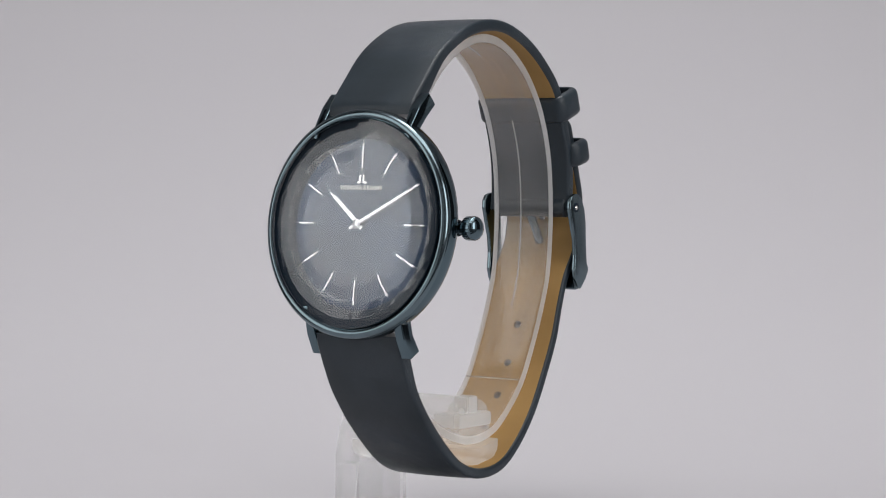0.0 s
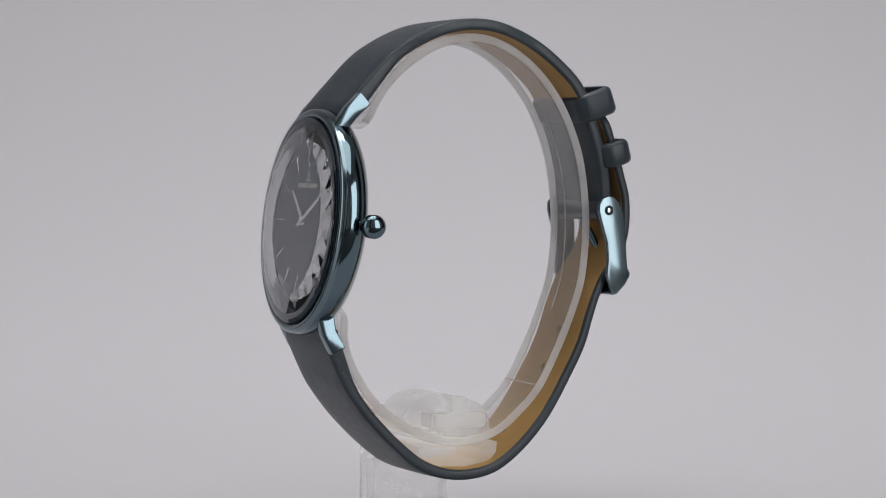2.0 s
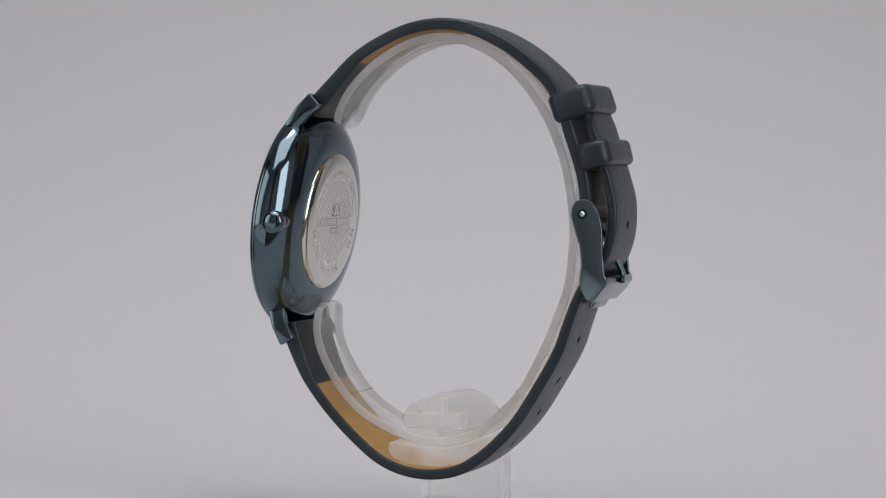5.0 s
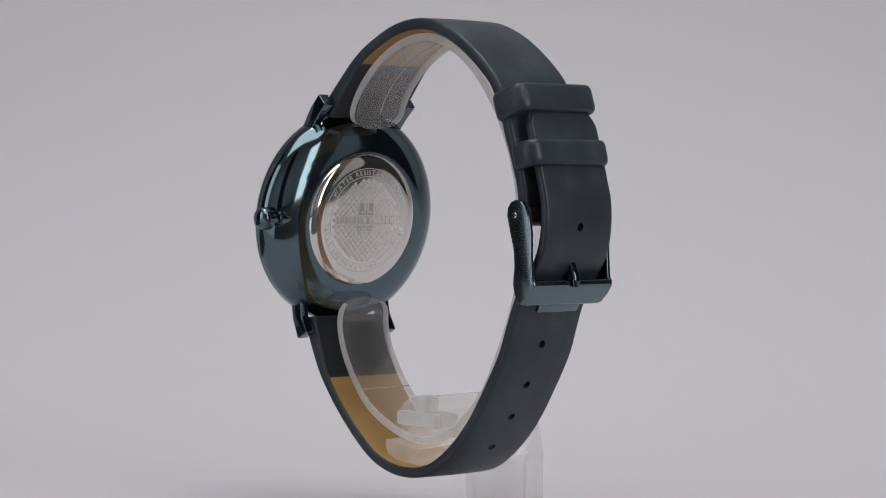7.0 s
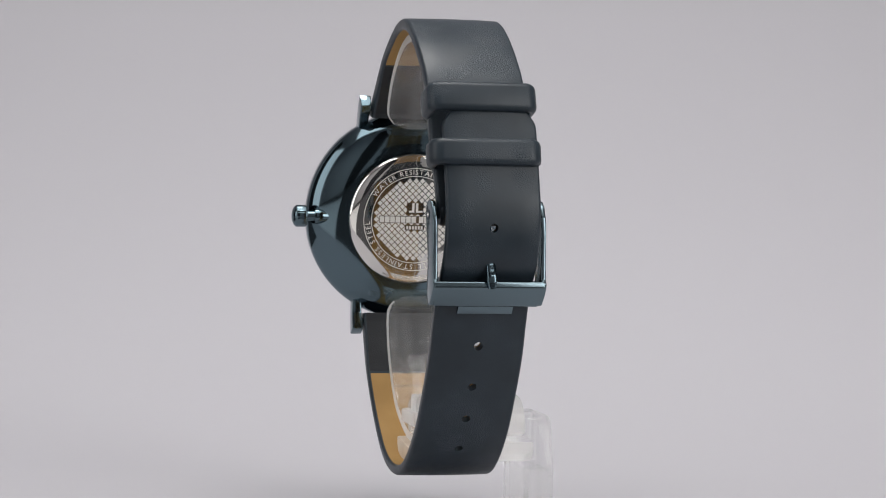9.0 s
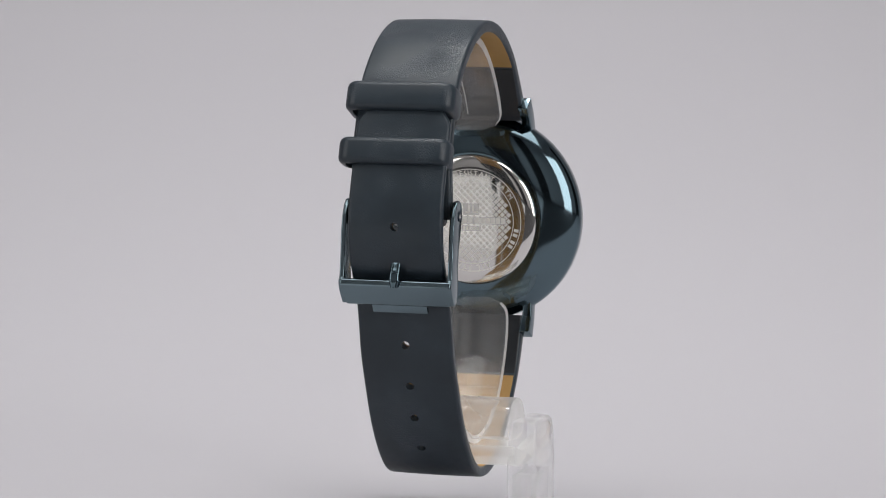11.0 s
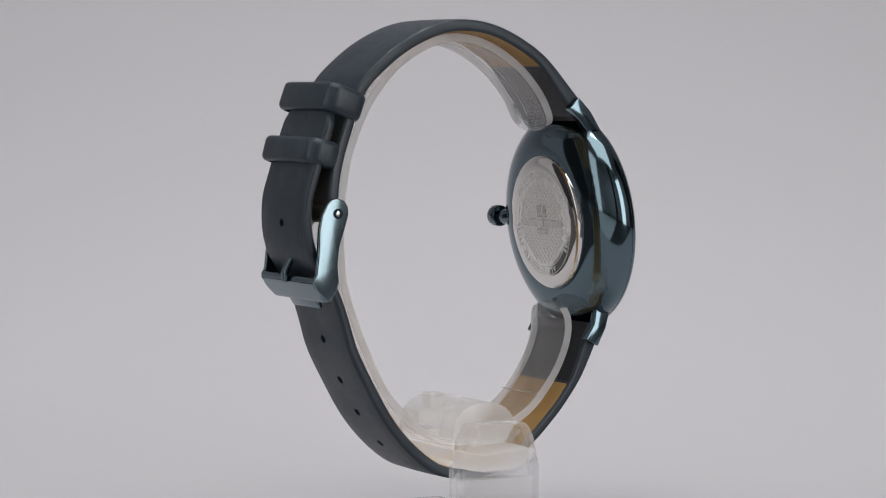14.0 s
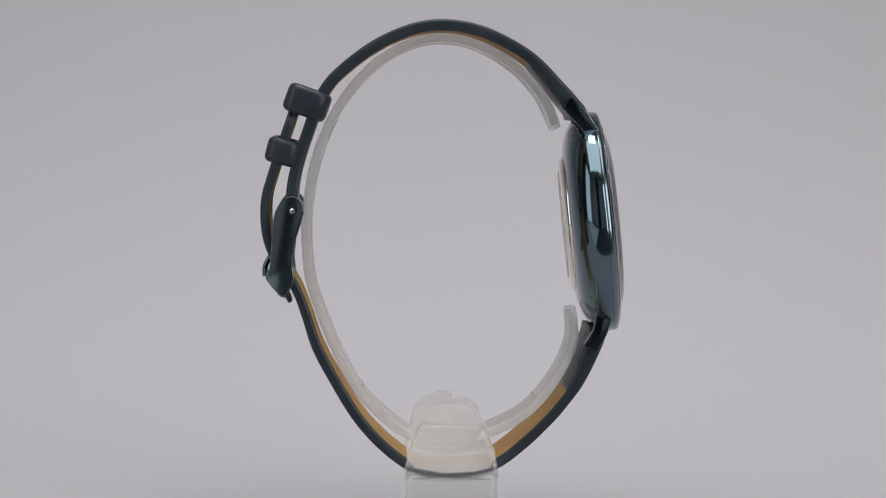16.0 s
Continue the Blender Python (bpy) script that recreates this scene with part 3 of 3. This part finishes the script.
def strap():
    up = spline([(-23.3, 22.7), (-22.9, 24.2), (-21.6, 25.8), (-19.3, 28.3), (-14.5, 33.1), (-9.7, 36.1), (-4.9, 38.1), (0.0, 38.95), (4.6, 38.7), (9.3, 37.2), (14.1, 34.6), (18.8, 30.9),
                 (21.0, 28.6), (22.9, 25.4), (24.6, 20.5), (26.1, 16.0), (27.0, 12.4), (27.4, 9.0), (27.2, 6.0)], 120)

    def up_inner(f):
        return -(2.0 + 0.8 * (1 - smoothstep(0.02, 0.2, f)))

    def up_half(f):
        return 8.45 - 0.2 * smoothstep(0, 0.3, f)
    def skewed(bm):
        # the buckle half sits a little askew in its keepers
        for v in bm.verts:
            y, z = v.co.y / MM, v.co.z / MM
            v.co.x += 0.9 * MM * smoothstep(-12, 16, y) * smoothstep(6, 20, z)
        return bm
    upper = part("strap_upper", skewed(ribbon(up, 1, 0, up_inner, up_half, 0.55, 0.1)), LEATHER, watch, "short buckle half of the navy leather strap")
    seg, a, b = span(up, lambda f, p: p[0] > -15.0 and not (p[0] > 20 and p[1] < 26.6))
    part("lining", skewed(ribbon(seg, 1, lambda f: up_inner(a + f * (b - a)) + 0.5, lambda f: up_inner(a + f * (b - a)) - 0.04, lambda f: up_half(a + f * (b - a)) - 0.4, 0.1)), TAN, upper, "tan leather lining")
    lo = spline([(-26.9, -13.2), (-26.6, -14.9), (-25.8, -16.9), (-24.9, -18.9), (-23.0, -22.6), (-20.4, -26.2), (-18.2, -28.8), (-13.6, -33.3), (-8.9, -36.8), (-4.2, -38.5), (0.75, -38.8), (5.5, -37.75),
                 (10.1, -34.8), (15.2, -29.6), (19.7, -22.6), (22.9, -16.6), (24.4, -12.0), (25.6, -8.6), (27.0, -5.7), (28.8, -3.3), (30.3, -0.9), (31.3, 2.0), (31.7, 5.3), (31.5, 9.1),
                 (30.6, 12.4), (29.5, 16.0), (28.1, 20.2), (26.9, 23.8), (26.2, 26.0)], 200)

    def lo_inner(f):
        return -(1.8 + 0.9 * (1 - smoothstep(0.02, 0.12, f)) - 0.2 * smoothstep(0.6, 0.7, f))

    def lo_half(f):
        tip = 1 - smoothstep(0.0, 1.0, (f - 0.955) / 0.045) * 0.35
        return (8.35 - 0.55 * smoothstep(0, 0.75, f)) * tip
    lower = part("strap_lower", ribbon(lo, -1, 0, lo_inner, lo_half, 0.55, 0.1), LEATHER, watch, "long punched half of the navy leather strap")
    seg2, a2, b2 = span(lo, lambda f, p: f > 0.5 or p[1] < -24.1)
    lining = part("lining", ribbon(seg2, -1, lambda f: lo_inner(a2 + f * (b2 - a2)) + 0.5, lambda f: lo_inner(a2 + f * (b2 - a2)) - 0.04, lambda f: lo_half(a2 + f * (b2 - a2)) - 0.4, 0.1), TAN, lower, "tan leather lining")
    nrm = normals(lo, -1)
    spots = [(31.5, 4.5), (23.6, -15.0), (20.4, -21.6), (16.7, -27.6), (12.3, -33.0)]
    for target in (lower, lining):
        cutters = []
        for y, z in spots:
            i = int(np.argmin(np.hypot(lo[:, 0] - y, lo[:, 1] - z)))
            q = Vector((0, nrm[i][0], nrm[i][1]))
            bm = lathe([(0, -6), (0.72, -6), (0.72, 3), (0, 3)], 20)
            bmesh.ops.transform(bm, matrix=Matrix.Translation(Vector((0, lo[i][0], lo[i][1])) * MM) @ q.to_track_quat("Z", "Y").to_matrix().to_4x4(), verts=bm.verts)
            cutters.append(bm)
        cut(target, cutters)
    # dark leather backing close to the case
    seg3, a3, b3 = span(up, lambda f, p: p[0] < -14.8)
    part("backing", ribbon(seg3, 1, lambda f: up_inner(a3 + f * (b3 - a3)) + 0.3, lambda f: up_inner(a3 + f * (b3 - a3)) - 0.06, lambda f: 8.0, 0.1), EDGE_LEATHER, upper, "dark leather backing")
    seg4, a4, b4 = span(lo, lambda f, p: f < 0.3 and p[1] > -24.2)
    part("backing", ribbon(seg4, -1, lambda f: lo_inner(a4 + f * (b4 - a4)) + 0.3, lambda f: lo_inner(a4 + f * (b4 - a4)) - 0.06, lambda f: 8.0, 0.1), EDGE_LEATHER, lower, "dark leather backing")
    part("keeper", keeper((24.0, 24.8), (0.33, -0.944), 7.5, 4.9, 9.15), LEATHER, watch, "fixed navy leather keeper loop")
    part("keeper", keeper((27.9, 16.4), (0.25, -0.968), 5.9, 4.4, 9.3), LEATHER, watch, "sliding navy leather keeper loop")


strap()


def strap_buckle():
    arm = [(28.3, 8.1), (27.4, 8.9), (26.3, 9.1), (25.1, 8.7), (24.4, 7.7), (24.3, 6.4), (25.0, 3.9), (25.9, 1.1), (26.2, -1.8), (25.9, -4.6), (26.3, -6.1), (27.2, -7.7),
           (28.0, -7.9), (29.7, -6.2), (30.5, -4.9), (30.6, -4.2), (30.1, -3.4), (29.8, 0.0), (29.7, 3.9), (29.2, 6.4)]
    bm = prism([(30.6, -3.9), (30.7, -4.9), (28.2, -8.0), (27.4, -8.1), (27.0, -7.4), (29.2, -4.4), (29.9, -3.7)], -9.15, 9.35, 0.42, 4)
    for v in bm.verts:
        v.co.x *= 1 - 0.06 * smoothstep(5.6, 8.2, -v.co.z / MM)
    frame_ob = part("buckle", bm, BLUE_SATIN, watch, "blue plated steel pin buckle")
    for sx in (1, -1):
        part("arm", prism(arm, 0.1 + sx * 8.6, 0.1 + sx * 9.4, 0.22, 3), BLUE_SATIN, frame_ob)
        part("rivet", lathe([(0, -0.25), (0.42, -0.25), (0.42, 0.02), (0.28, 0.14), (0, 0.16)] if sx > 0 else [(0, 0.25), (0.42, 0.25), (0.42, -0.02), (0.28, -0.14), (0, -0.16)], 24, "X", (0.1 + sx * 9.5, 26.3, 6.6)), STEEL, frame_ob)
        part("rivet_seat", lathe([(0.45, -0.1), (0.85, -0.1), (0.85, 0.05), (0.45, 0.05), (0.45, -0.1)], 24, "X", (0.1 + sx * 9.4, 26.3, 6.6)), DARK_RING, frame_ob)
    part("lip", prism([(28.0, -7.6), (26.9, -9.3), (26.3, -9.0), (27.0, -7.2)], -4.6, 4.6, 0.15, 2), BLUE_SATIN, frame_ob)
    part("hinge_rod", lathe([(0, -9.2), (0.6, -9.2), (0.6, 9.2), (0, 9.2)], 20, "X", (0.1, 26.3, 6.6)), BLUE_STEEL, frame_ob)
    part("strap_fold", lathe([(0.62, -7.4), (1.5, -7.4), (1.75, -7.1), (1.75, 7.1), (1.5, 7.4), (0.62, 7.4), (0.62, -7.4)], 32, "X", (0.4, 26.3, 6.6)), LEATHER, frame_ob, "navy leather folded round the hinge rod")
    c = spline([(26.2, 5.9), (28.2, 3.0), (29.6, 0.4), (30.7, -1.6), (31.45, -3.2), (31.5, -5.0)], 40)
    part("tongue", ribbon(c, 1, 0.0, -0.9, lambda f: 0.85 - 0.25 * smoothstep(0.9, 1, f), 0.44), BLUE_STEEL, frame_ob, "blue buckle tongue")


strap_buckle()


# ---- motion of the turntable ----
SEAT = pose(0.4 * MM, 0, 0, 0, -0.7, 0.5)


def motions():
    for thing, seat in ((watch, SEAT), (stand, Matrix.Identity(4))):
        rows = []
        for k in range(33):
            t = 0.5 * k
            rows.append((t, pose(0, 0, BASE_Z, 0, 0, START + SPIN * t) @ seat))
        walk(thing, rows)


motions()
